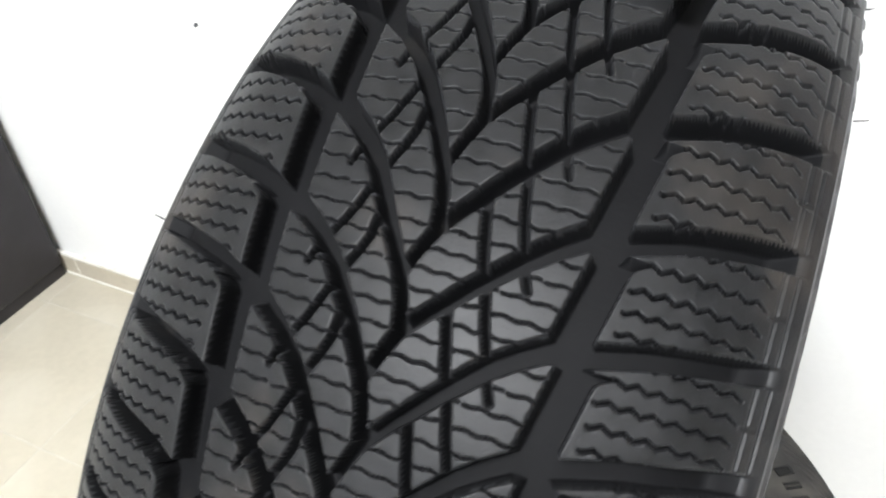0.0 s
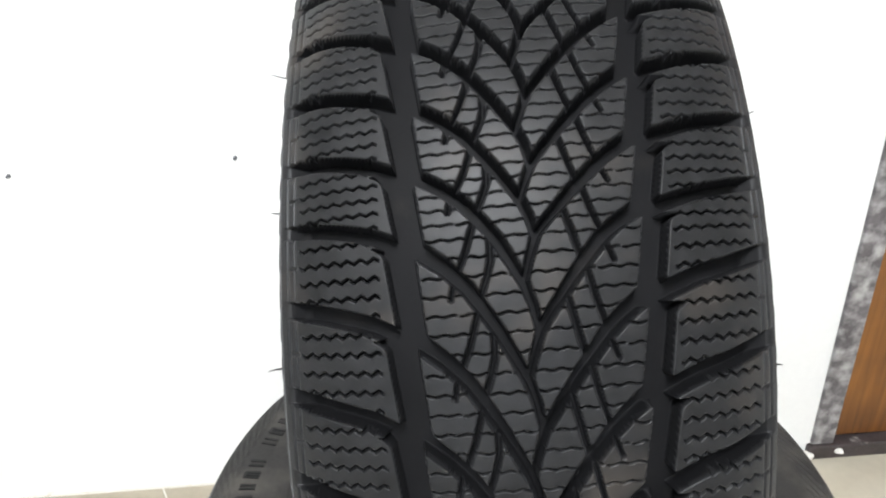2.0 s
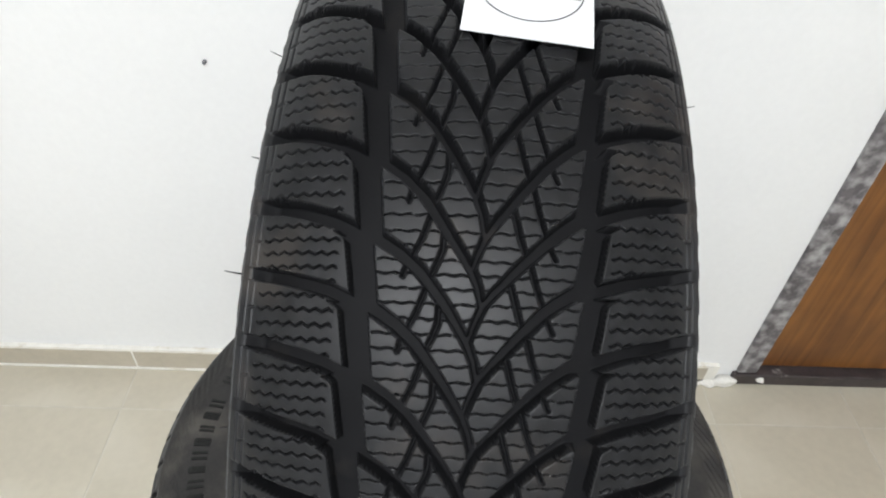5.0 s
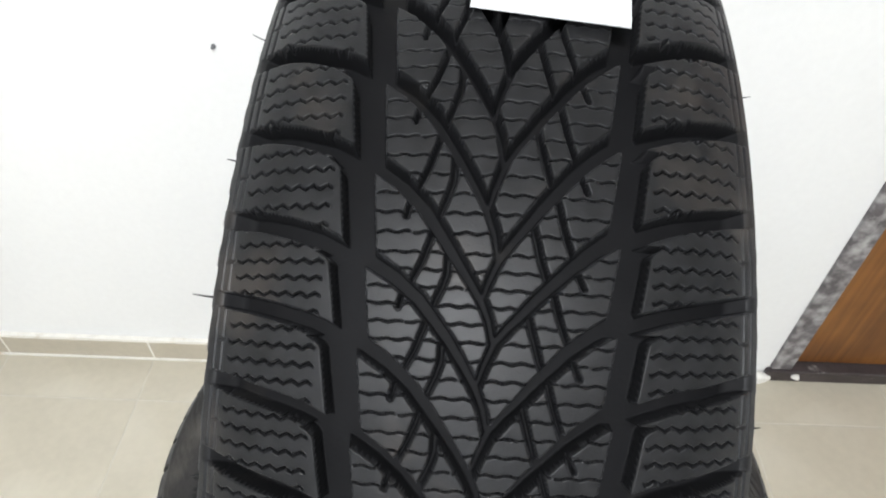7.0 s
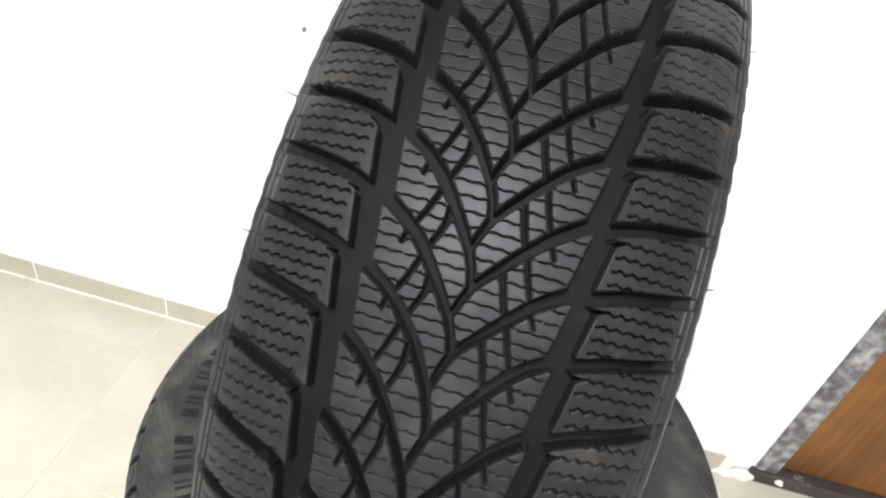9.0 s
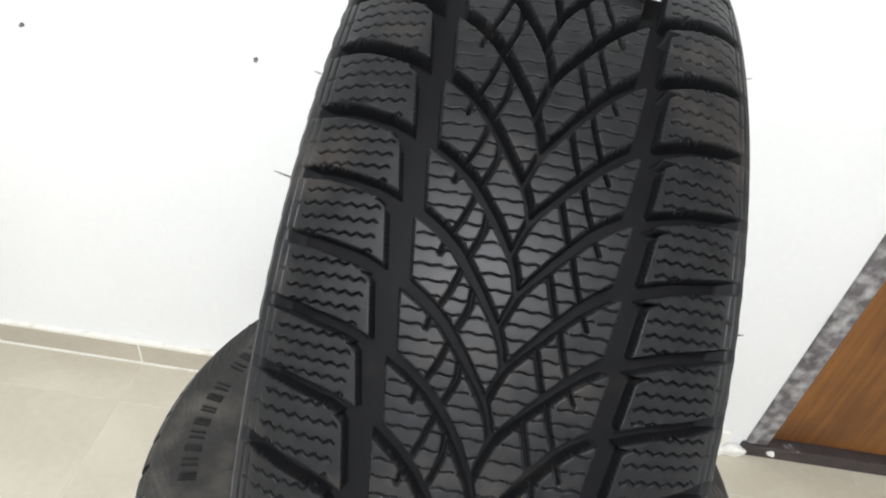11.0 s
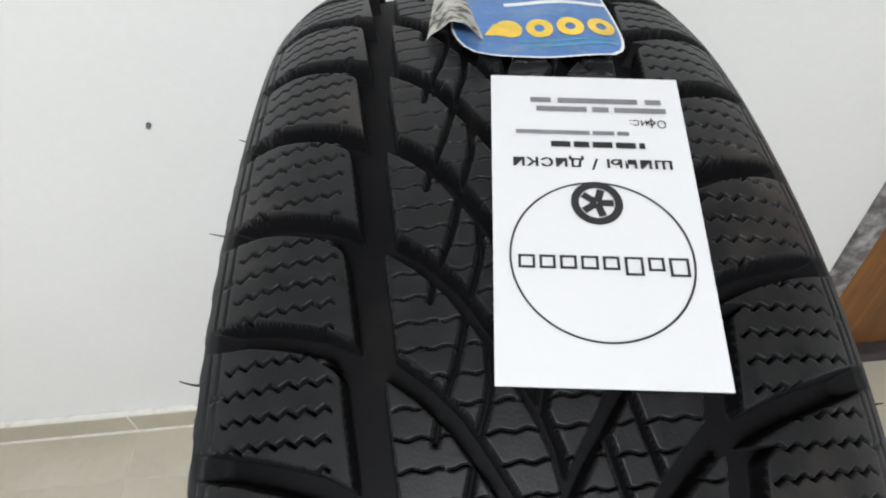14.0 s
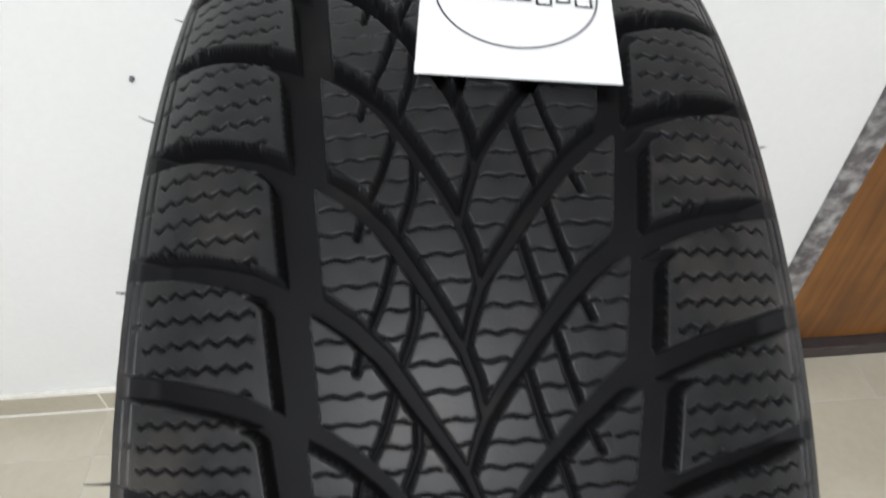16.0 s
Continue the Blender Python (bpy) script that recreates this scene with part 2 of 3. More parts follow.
# grooves of one pitch: (points (x mm, pitch), width at start, width at end, depth)
GROOVES = [
    ([(-38, -2.0), (-33.8, -1.89), (-25.0, -1.70), (-16.9, -1.46), (-11.1, -1.21), (-5.8, -0.97), (-1.2, -0.73), (3.1, -0.49), (5.9, -0.26), (7.6, 0.0)], 6.6, 2.5, 1.0),
    ([(50, -1.43), (46, -1.35), (37.4, -1.14), (31.3, -0.96), (26.3, -0.77), (21.3, -0.58), (16.4, -0.37), (12.4, -0.21), (8.0, 0.0), (5.2, 0.26), (3.6, 0.46)], 6.8, 2.3, 1.0),
    ([(-8.2, -0.96), (-8.2, -0.76), (-9.7, -0.59), (-11.9, -0.40), (-14.5, -0.10), (-16.8, 0.14), (-19.4, 0.33), (-21.8, 0.50), (-22.8, 0.66)], 2.1, 1.4, 0.6),
    ([(17.2, -0.40), (19.8, -0.10), (22.3, 0.18), (25.2, 0.40), (27.5, 0.67), (30.0, 0.90), (32.7, 1.15), (34.7, 1.30)], 2.1, 1.4, 0.6),
    ([(-90, 0.20), (-85, 0.22), (-81.0, 0.20)], 1.4, 1.0, 0.26),
    ([(98, 0.76), (93, 0.75), (89, 0.78)], 1.4, 1.0, 0.26),
    ([(-106, -0.40), (-92, -0.33), (-82.7, -0.29), (-71.1, -0.24), (-60.5, -0.17), (-51.6, -0.10), (-44.7, 0.0), (-39.9, 0.10)], 6.3, 6.0, 1.0),
    ([(112, 0.10), (100, 0.19), (90.4, 0.27), (76.4, 0.40), (65.7, 0.49), (55.8, 0.61), (49.3, 0.70)], 6.0, 6.2, 1.0),
]


def ramp01(v, a, b):
    t = np.clip((v - a) / (b - a), 0, 1)
    return t * t * (3 - 2 * t)


def tread_depth(x, p, sipes=True):
    """Depth below the tread top in mm on arrays of x (mm) and pitch number."""
    x = x.astype(np.float32)
    f = (p - np.floor(p)).astype(np.float32)
    q = f * PITCH_MM
    cut = np.zeros_like(x)
    for pts, w0, w1, rel in GROOVES:
        lo, hi = min(a[0] for a in pts) - 6, max(a[0] for a in pts) + 6
        cols = (x >= lo) & (x <= hi)
        if not cols.any():
            continue
        xs, qs = x[cols], q[cols]
        best = np.zeros_like(xs)
        pmin, pmax = min(a[1] for a in pts), max(a[1] for a in pts)
        for k in range(int(math.floor(-pmax)) - 1, int(math.ceil(1 - pmin)) + 2):
            for i in range(len(pts) - 1):
                (xa, pa), (xb, pb) = pts[i], pts[i + 1]
                qa, qb = (pa + k) * PITCH_MM, (pb + k) * PITCH_MM
                if max(qa, qb) < -6 or min(qa, qb) > PITCH_MM + 6:
                    continue
                dx, dq = xb - xa, qb - qa
                t = np.clip(((xs - xa) * dx + (qs - qa) * dq) / (dx * dx + dq * dq), 0, 1)
                d = np.hypot(xs - xa - t * dx, qs - qa - t * dq)
                w = (w0 + (w1 - w0) * (i + t) / (len(pts) - 1)) / 2
                best = np.maximum(best, rel * DEPTH * ramp01(w + 0.55 - d, 0.0, 1.1))
        cut[cols] = np.maximum(cut[cols], best)
    # the two channels along the tyre: stepped outer walls with rounded upper corners
    saw_l, saw_r = (f - 0.06) % 1.0, (f - 0.76) % 1.0
    edge_l = -46.8 + 5.0 * saw_l - 4.5 * np.clip((0.14 - saw_l) / 0.14, 0, 1) ** 2
    edge_r = 56.2 - 4.6 * saw_r + 4.5 * np.clip((0.14 - saw_r) / 0.14, 0, 1) ** 2
    inner_l = -35.2 + 4.0 * ((f - 0.15) % 1.0)
    inner_r = 46.4 - 4.8 * ((f - 0.82) % 1.0)
    left = np.minimum(ramp01(x - edge_l, -0.4, 0.7), ramp01(inner_l - x, -0.4, 0.7))
    right = np.minimum(ramp01(edge_r - x, -0.4, 0.7), ramp01(x - inner_r, -0.4, 0.7))
    cut = np.maximum(cut, DEPTH * np.maximum(left, right))
    far = np.abs(x - OFFSET)
    cut = cut * (1 - ramp01(far, 80, 92.5))
    # two fine ribs round the shoulder
    for at in (86.0, 89.4):
        cut = np.maximum(cut, 0.9 * ramp01(0.7 - np.abs(far - at), 0, 0.5))
    if sipes:
        a = np.abs(x - OFFSET)
        zig = np.abs(((x / 5.0) % 1.0) - 0.5) * 4 - 1
        # shoulder sipes
        phase = np.where(x < 0, f + 0.001 * (x + 60), f - 0.985 + 0.0016 * (x - 57)) * 5
        shifted = np.abs(((phase + zig * 0.12) + 0.5) % 1.0 - 0.5) * PITCH_MM / 5
        band = ramp01(a, 52.2, 53) * ramp01(-far, -84, -82)
        cut = np.maximum(cut, 4.6 * band * ramp01(0.66 - shifted, 0, 0.40))
        # middle sipes
        zig2 = np.clip((np.abs(((x / 6.4 + 0.37 * np.floor(f * 5 + 0.5)) % 1.0) - 0.5) * 4 - 1) * 1.5, -1, 1)
        ph = (f + 0.0009 * x) * 5 + zig2 * 0.05
        s2 = np.abs((ph + 0.5) % 1.0 - 0.5) * PITCH_MM / 5
        gap = ramp01(np.abs(((x / 31.0 + 0.29 * np.floor(f * 5 + 0.5)) % 1.0) - 0.5), 0.012, 0.03)
        band2 = ramp01(-a, -41.5, -40) * gap
        cut = np.maximum(cut, 3.4 * band2 * ramp01(0.43 - s2, 0, 0.32))
    return cut


def oval(th, amount):
    """An unmounted tyre is never quite round: its back stands out a little, in metres, at an angle in radians."""
    t = np.clip((np.degrees(th) - 95.0) / 90.0, 0, 1)
    return amount * np.sin(t * math.pi) ** 2


def tread_points(x_mm, theta_deg, sipes=True, out=0.0):
    X, T = np.meshgrid(np.asarray(x_mm, float), np.asarray(theta_deg, float))
    cut = tread_depth(X, pitch_of(T), sipes)
    r = RADIUS - (crown(X) + cut) / 1000.0
    th = np.radians(T)
    r = r + oval(th, out)
    return np.stack([X / 1000.0, -r * np.cos(th), r * np.sin(th)], -1), cut


def tread_mesh(name, x_mm, theta_deg, sipes=True, closed_u=False, out=0.0):
    """Tread in one rubber, scuffed and dusty on the rolling face; grooves and sipes get a darker copy with their shade
    in the colour.
    """
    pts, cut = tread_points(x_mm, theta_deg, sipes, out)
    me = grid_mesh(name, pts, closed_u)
    # faces cut deeper than 2.4 mm take the rubber with painted-in shade
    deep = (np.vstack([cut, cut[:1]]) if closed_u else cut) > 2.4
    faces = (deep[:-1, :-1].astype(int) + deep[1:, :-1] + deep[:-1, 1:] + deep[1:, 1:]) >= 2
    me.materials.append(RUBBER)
    me.materials.append(GROOVE_SHADE)
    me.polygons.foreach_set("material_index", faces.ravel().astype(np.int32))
    return me


SHOULDER, OFFSET = 93.0, 4.2
SIDE_PROFILE = [(93.0, 0.2876), (93.9, 0.2852), (94.1, 0.2838), (95.2, 0.2790), (96.2, 0.2743), (96.6, 0.2730), (96.8, 0.2718), (97.8, 0.2670), (98.6, 0.2570), (98.0, 0.2430), (95.5, 0.2280), (91.2, 0.2150), (89.5, 0.2120), (87.0, 0.2060), (81.0, 0.1970), (70.0, 0.1965)]


def revolve(name, profile, material, parent, steps=160, label="", ripple=0.0, out=0.0):
    pr = np.array(profile)
    th = np.linspace(0, 2 * math.pi, steps, endpoint=False)
    pts = np.zeros((steps, len(pr), 3))
    tick = 0.5 + 0.5 * np.sign(np.sin(th[:, None] * ripple + pr[None, :, 1] * 900)) if ripple else 0.0
    lift = np.where((pr[:, 1] > 0.2655) & (pr[:, 1] < 0.2835), 0.0009, 0.0)[None, :] * tick
    pts[..., 0] = pr[None, :, 0] + np.sign(pr[None, :, 0]) * lift
    rr = pr[None, :, 1] + oval(th, out)[:, None]
    pts[..., 1] = -rr * np.cos(th)[:, None]
    pts[..., 2] = rr * np.sin(th)[:, None]
    return mesh_object(name, grid_mesh(name, pts, closed_u=True), material, parent, label)


def smooth_profile(pts, per=5):
    """Catmull-Rom through profile points."""
    out = []
    P = [Vector(p) for p in pts]
    for i in range(len(P) - 1):
        p0, p1, p2, p3 = P[max(i - 1, 0)], P[i], P[i + 1], P[min(i + 2, len(P) - 1)]
        for k in range(per):
            t = k / per
            out.append(0.5 * ((2 * p1) + (p2 - p0) * t + (2 * p0 - 5 * p1 + 4 * p2 - p3) * t * t + (3 * p1 - p0 - 3 * p2 + p3) * t ** 3))
    out.append(P[-1])
    return [tuple(p) for p in out]


def tyre_body(parent, rubber, out=0.0):
    """Sidewalls, beads and liner, as parts of a tyre whose axis is x."""
    prof = smooth_profile([(x / 1000, r) for x, r in SIDE_PROFILE])
    for s in (-1, 1):
        revolve("sidewall", [(s * x + OFFSET / 1000, r) for x, r in prof], rubber, parent, 720, ripple=124, out=out)
    revolve("liner", smooth_profile([(-0.066, BEAD_R + 0.004), (-0.078, 0.222), (-0.081, 0.252), (-0.073, 0.280), (-0.045, 0.2955), (0, 0.298),
                                     (0.045, 0.2955), (0.073, 0.280), (0.081, 0.252), (0.078, 0.222), (0.066, BEAD_R + 0.004)], 3), SIDE, parent, 120)


OVAL = 0.016


def standing_tyre():
    tyre = new("standing_tyre")
    fine_top, fine_low = 128.0, -4.0
    step_deg = math.degrees(0.00031 / RADIUS)
    xs = {"left": np.linspace(OFFSET - SHOULDER, -39.5, 130), "middle": np.linspace(-39.5, 49.6, 210), "right": np.linspace(49.6, OFFSET + SHOULDER, 126)}
    # each tread block of the near arc is a piece of its own; cuts run along the groove middles
    for side, cols in xs.items():
        for k in range(-8, 12):
            shift = {"left": 0.78, "middle": 0.0, "right": 0.45}[side]
            a = float(np.interp(k + shift, PITCH_NUMBERS, PITCH_ANGLES))
            b = float(np.interp(k + 1 + shift, PITCH_NUMBERS, PITCH_ANGLES))
            n = max(8, int((a - b) / step_deg))
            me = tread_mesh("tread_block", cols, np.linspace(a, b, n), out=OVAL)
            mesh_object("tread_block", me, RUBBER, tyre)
    for side, cols in xs.items():
        shift = {"left": 0.78, "middle": 0.0, "right": 0.45}[side]
        a = float(np.interp(12 + shift, PITCH_NUMBERS, PITCH_ANGLES))
        b = float(np.interp(-8 + shift, PITCH_NUMBERS, PITCH_ANGLES)) - 360
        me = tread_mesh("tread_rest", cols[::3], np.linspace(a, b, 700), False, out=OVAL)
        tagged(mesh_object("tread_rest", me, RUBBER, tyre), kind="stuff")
    tyre_body(tyre, SIDE, OVAL)
    tyre.matrix_world = TYRE_POSE
    return tagged(tyre, "black winter tyre with directional siped tread standing on stacked tyres", "tyre", "set of tyres")


def lying_tyre():
    tyre = new("lying_tyre")
    for side, cols in {"left": np.linspace(OFFSET - SHOULDER, -39.5, 36), "middle": np.linspace(-39.5, 49.6, 18), "right": np.linspace(49.6, OFFSET + SHOULDER, 36)}.items():
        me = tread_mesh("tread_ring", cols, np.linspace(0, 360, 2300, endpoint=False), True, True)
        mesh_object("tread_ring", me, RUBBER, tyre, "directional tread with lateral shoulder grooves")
    tyre_body(tyre, DUSTY)
    return tyre


TYRE_Z = 0.7160
TYRE_POSE = Matrix(((0.99885, 0.04791, -0.00090, 0), (-0.04726, 0.98187, -0.18358, 0), (-0.00792, 0.18341, 0.98300, TYRE_Z), (0, 0, 0, 1)))

# ------------------------------------------------------------------ room


def structure(ob, label, category):
    return tagged(ob, label, category, kind="structure")


DOOR_L, DOOR_R, DOOR_H = 0.648, 1.50, 2.06
WT = 0.14
bm = box(WEST - WT, DOOR_L, WALL_Y, WALL_Y + WT, 0, CEIL)
box(DOOR_R, EAST + WT, WALL_Y, WALL_Y + WT, 0, CEIL, bm=bm)
box(DOOR_L, DOOR_R, WALL_Y, WALL_Y + WT, DOOR_H, CEIL, bm=bm)
structure(part("wall_north", bm, WALL), "white painted wall with small nail holes and smudges", "wall")
structure(part("wall_west", box(WEST - WT, WEST, SOUTH, WALL_Y, 0, CEIL), WALL), "plain white painted wall", "wall")
structure(part("wall_east", box(EAST, EAST + WT, SOUTH, WALL_Y, 0, CEIL), WALL), "plain white painted wall", "wall")
WX0, WX1, WZ0, WZ1 = -1.1, 0.3, 0.85, 2.25
bm = box(WEST - WT, WX0, SOUTH - WT, SOUTH, 0, CEIL)
box(WX1, EAST + WT, SOUTH - WT, SOUTH, 0, CEIL, bm=bm)
box(WX0, WX1, SOUTH - WT, SOUTH, 0, WZ0, bm=bm)
box(WX0, WX1, SOUTH - WT, SOUTH, WZ1, CEIL, bm=bm)
structure(part("wall_south", bm, WALL), "white painted wall with one window opening", "wall")
structure(part("ceiling", box(WEST - WT, EAST + WT, SOUTH - WT, WALL_Y + WT, CEIL, CEIL + 0.12), CEILING), "plain white painted ceiling", "ceiling")

window = structure(new("window_1"), "white plastic window letting in daylight", "window")
for nm, b in (("window_frame", box(WX0, WX1, SOUTH - 0.09, SOUTH - 0.03, WZ0, WZ0 + 0.06)), ("window_frame", box(WX0, WX1, SOUTH - 0.09, SOUTH - 0.03, WZ1 - 0.06, WZ1)),
              ("window_frame", box(WX0, WX0 + 0.06, SOUTH - 0.09, SOUTH - 0.03, WZ0 + 0.06, WZ1 - 0.06)), ("window_frame", box(WX1 - 0.06, WX1, SOUTH - 0.09, SOUTH - 0.03, WZ0 + 0.06, WZ1 - 0.06)),
              ("window_frame", box(-0.43, -0.37, SOUTH - 0.09, SOUTH - 0.03, WZ0 + 0.06, WZ1 - 0.06))):
    part(nm, b, FRAME_WHITE, window)
for a, b in ((WX0 + 0.06, -0.43), (-0.37, WX1 - 0.06)):
    pane = part("pane", box(a, b, SOUTH - 0.063, SOUTH - 0.057, WZ0 + 0.06, WZ1 - 0.06), GLASS, window)
    pane.visible_shadow = False

lamp = tagged(new("ceiling_light"), "square white ceiling light panel, switched on", "ceiling light")
part("frame", box(LAMP[0] - 0.31, LAMP[0] + 0.31, LAMP[1] - 0.31, LAMP[1] + 0.31, LAMP[2] + 0.004, CEIL, 0.004), FRAME_WHITE, lamp)
part("diffuser", box(LAMP[0] - 0.28, LAMP[0] + 0.28, LAMP[1] - 0.28, LAMP[1] + 0.28, LAMP[2] - 0.004, LAMP[2] + 0.004), DIFFUSER, lamp)

# door with its dirty metal jamb
door = structure(new("door_1"), "brown wood-veneer door in a worn grey metal frame", "door")
part("jamb", box(DOOR_L - 0.006, DOOR_L + 0.036, WALL_Y - 0.008, WALL_Y + 0.09, 0.034, DOOR_H, 0.004), JAMB, door, "grey metal jamb smeared with plaster")
part("jamb", box(DOOR_R - 0.036, DOOR_R + 0.006, WALL_Y - 0.008, WALL_Y + 0.09, 0.034, DOOR_H, 0.004), JAMB, door)
part("head", box(DOOR_L - 0.006, DOOR_R + 0.006, WALL_Y - 0.008, WALL_Y + 0.09, DOOR_H, DOOR_H + 0.04, 0.004), JAMB, door)
part("threshold", box(DOOR_L - 0.012, DOOR_R + 0.012, WALL_Y - 0.012, WALL_Y + 0.10, 0.0, 0.033, 0.004), SILL, door, "dark chipped threshold strip")
part("leaf", box(DOOR_L + 0.038, DOOR_R - 0.038, WALL_Y + 0.012, WALL_Y + 0.052, 0.036, DOOR_H - 0.003, 0.003), WOOD, door, "brown wood veneer leaf")
bm = box(DOOR_R - 0.13, DOOR_R - 0.115, WALL_Y - 0.04, WALL_Y + 0.012, 1.0, 1.015, 0.003)
box(DOOR_R - 0.23, DOOR_R - 0.115, WALL_Y - 0.052, WALL_Y - 0.038, 0.998, 1.017, 0.004, bm=bm)
part("handle", bm, METAL, door, "metal lever handle")
structure(part("backdrop", box(DOOR_L - 0.3, DOOR_R + 0.3, WALL_Y + WT + 0.01, WALL_Y + WT + 0.05, 0, 2.4), WALL), "plain wall behind the door", "wall")

# plaster blobs where the frame meets the floor
for i, (x, z, w, h) in enumerate(((DOOR_L - 0.028, 0.010, 0.055, 0.03), (DOOR_L - 0.06, 0.006, 0.04, 0.018), (DOOR_L + 0.045, 0.020, 0.016, 0.010))):
    bm = bmesh.new()
    bmesh.ops.create_icosphere(bm, subdivisions=3, radius=1.0, matrix=Matrix.Translation((x, WALL_Y - 0.012, z)) @ Matrix.Diagonal((w / 2, 0.012, h / 2, 1)))
    for v in bm.verts:
        v.co += 0.004 * noise.noise_vector(v.co * 60)
        v.co.z = max(v.co.z, 0.0005)
    tagged(part("plaster_blob", bm, PLASTER, smooth=True), "rough white plaster lump at the foot of the door frame", "plaster", "plaster lumps", "structure")

# nails and marks on the wall
for x, z, r in ((-0.332, 0.692, 0.0032), (-0.668, 0.690, 0.0032)):
    bm = bmesh.new()
    bmesh.ops.create_cone(bm, cap_ends=True, segments=14, radius1=r, radius2=r * 0.7, depth=0.006, matrix=Matrix.Translation((x, WALL_Y - 0.003, z)) @ Matrix.Rotation(radians(90), 4, "X"))
    tagged(part("wall_nail", bm, NAIL, smooth=True), "small grey nail head in the white wall", "nail", "wall nails")

# black box-shaped cabinet beside the wall
cab = tagged(new("black_cabinet"), "black laminate cabinet standing on the floor against the wall", "cabinet")
part("body", box(-1.70, -1.225, 0.06, WALL_Y - 0.016, 0.03, 0.72, 0.012, 3), BLACKBOX, cab)
part("plinth_base", box(-1.68, -1.232, 0.08, WALL_Y - 0.02, 0.0, 0.03), BLACKBOX, cab)
part("door", box(-1.69, -1.235, 0.04, 0.058, 0.05, 0.70, 0.004), BLACKBOX, cab)

# ------------------------------------------------------------------ tyres
stand = standing_tyre()
low = lying_tyre()
tagged(low, "black winter tyre lying flat under the standing tyre", "tyre", "set of tyres")
LIE, LYX, LYY, WIDE = 0.246, 0.012, 0.020, 1.05
low.matrix_world = pose(LYX + 0.004, LYY + 0.006, LIE / 2 + 0.006, 0, 90, 0) @ Matrix.Diagonal((LIE / 0.198, WIDE, WIDE, 1))
upper = copy_thing(low, pose(LYX, LYY, LIE * 1.5 + 0.006, 0, 90, 37))
tagged(upper, "black winter tyre lying flat on another tyre, with raised lettering", "tyre")

# raised lettering round the upper tyre's visible sidewall (bars, brand not spelled out)
TOP_R = [r * WIDE for x, r in SIDE_PROFILE[::-1]]
TOP_Z = [LIE * 1.5 + 0.006 + (x - OFFSET) / 1000 * LIE / 0.198 for x, r in SIDE_PROFILE[::-1]]
for k in range(84):
    a = radians(20 + k * 3.5)
    if k in (5, 14, 15, 24, 33, 34, 42, 51, 60, 61, 70, 77):
        continue
    w = 0.0065 if k % 3 else 0.0045
    bm = bmesh.new()
    for off in (-0.5, 0.5) if k % 2 else (-0.5, 0.0, 0.5):
        made = bmesh.ops.create_grid(bm, x_segments=6, y_segments=1, size=0.5, matrix=Matrix.Translation((0.2635, off * w, 0)) @ Matrix.Diagonal((0.016, 0.0026, 1, 1)))
    if k % 2 == 0:
        bmesh.ops.create_grid(bm, x_segments=1, y_segments=3, size=0.5, matrix=Matrix.Translation((0.2710, 0, 0)) @ Matrix.Diagonal((0.0034, w, 1, 1)))
    made = bmesh.ops.extrude_face_region(bm, geom=list(bm.faces))
    lifted = {g for g in made["geom"] if isinstance(g, bmesh.types.BMVert)}
    for v in bm.verts:
        v.co.z = float(np.interp(v.co.x, TOP_R, TOP_Z)) + (0.0012 if v in lifted else -0.002)
    bmesh.ops.recalc_face_normals(bm, faces=bm.faces)
    bmesh.ops.transform(bm, matrix=Matrix.Rotation(a, 4, "Z"), verts=bm.verts)
    ob = part("raised_mark", bm, LETTER)
    ob.parent = upper
    ob.matrix_parent_inverse = upper.matrix_basis.inverted()
    ob.matrix_basis = Matrix.Translation((LYX, LYY, 0))

# rubber whiskers left by the mould
def whisker(theta, side, length, bend):
    th = radians(theta)
    base = Vector((side * 0.0985 + OFFSET / 1000, -0.279 * math.cos(th), 0.279 * math.sin(th)))
    out = Vector((side * 0.9, -0.35 * math.cos(th), 0.35 * math.sin(th))).normalized()
    along = Vector((0, math.sin(th), math.cos(th)))
    bm = bmesh.new()
    rings = []
    for i in range(5):
        t = i / 4
        c = base + out * (0.65 * length * t - 0.002) + along * bend * t * t
        r = 0.00042 * (1 - 0.6 * t)
        u = out.cross(along).normalized()
        rings.append([bm.verts.new(c + r * (math.cos(k * 1.5708) * u + math.sin(k * 1.5708) * along)) for k in range(4)])
    for p, q in zip(rings, rings[1:]):
        for k in range(4):
            bm.faces.new((p[k], p[(k + 1) % 4], q[(k + 1) % 4], q[k]))
    part("rubber_whisker", bm, RUBBER, stand)


for theta, side, length, bend in ((108, -1, 0.007, 0.0), (97.2, -1, 0.008, 0.0), (86.2, -1, 0.009, 0.001), (74, -1, 0.005, 0.0), (63.2, -1, 0.011, 0.0005), (50, -1, 0.005, 0.0), (37.1, -1, 0.008, -0.0005), (24, -1, 0.006, 0.0),
                                  (96.6, 1, 0.004, 0.0), (83.2, 1, 0.006, 0.0), (56.9, 1, 0.004, 0.0005), (35.9, 1, 0.004, 0.0)):
    whisker(theta, side, length, bend)

# ------------------------------------------------------------------ card on the tread
CARD_W, CARD_H = 0.0695, 0.1225
c_mid = Vector((0.0244, -0.0460, 1.0262))
c_x = Vector((-0.99303, 0.10464, 0.05432))
c_y = Vector((-0.11431, -0.96736, -0.22617))
c_z = c_x.cross(c_y)
card = tagged(new("advert_card"), "white printed card lying upside down on the tyre tread", "card")
card.matrix_world = Matrix.Translation(c_mid) @ Matrix((c_x, c_y, c_z)).transposed().to_4x4() @ Matrix.Diagonal((0.829, 0.810, 1, 1))
CURVE = 0.12


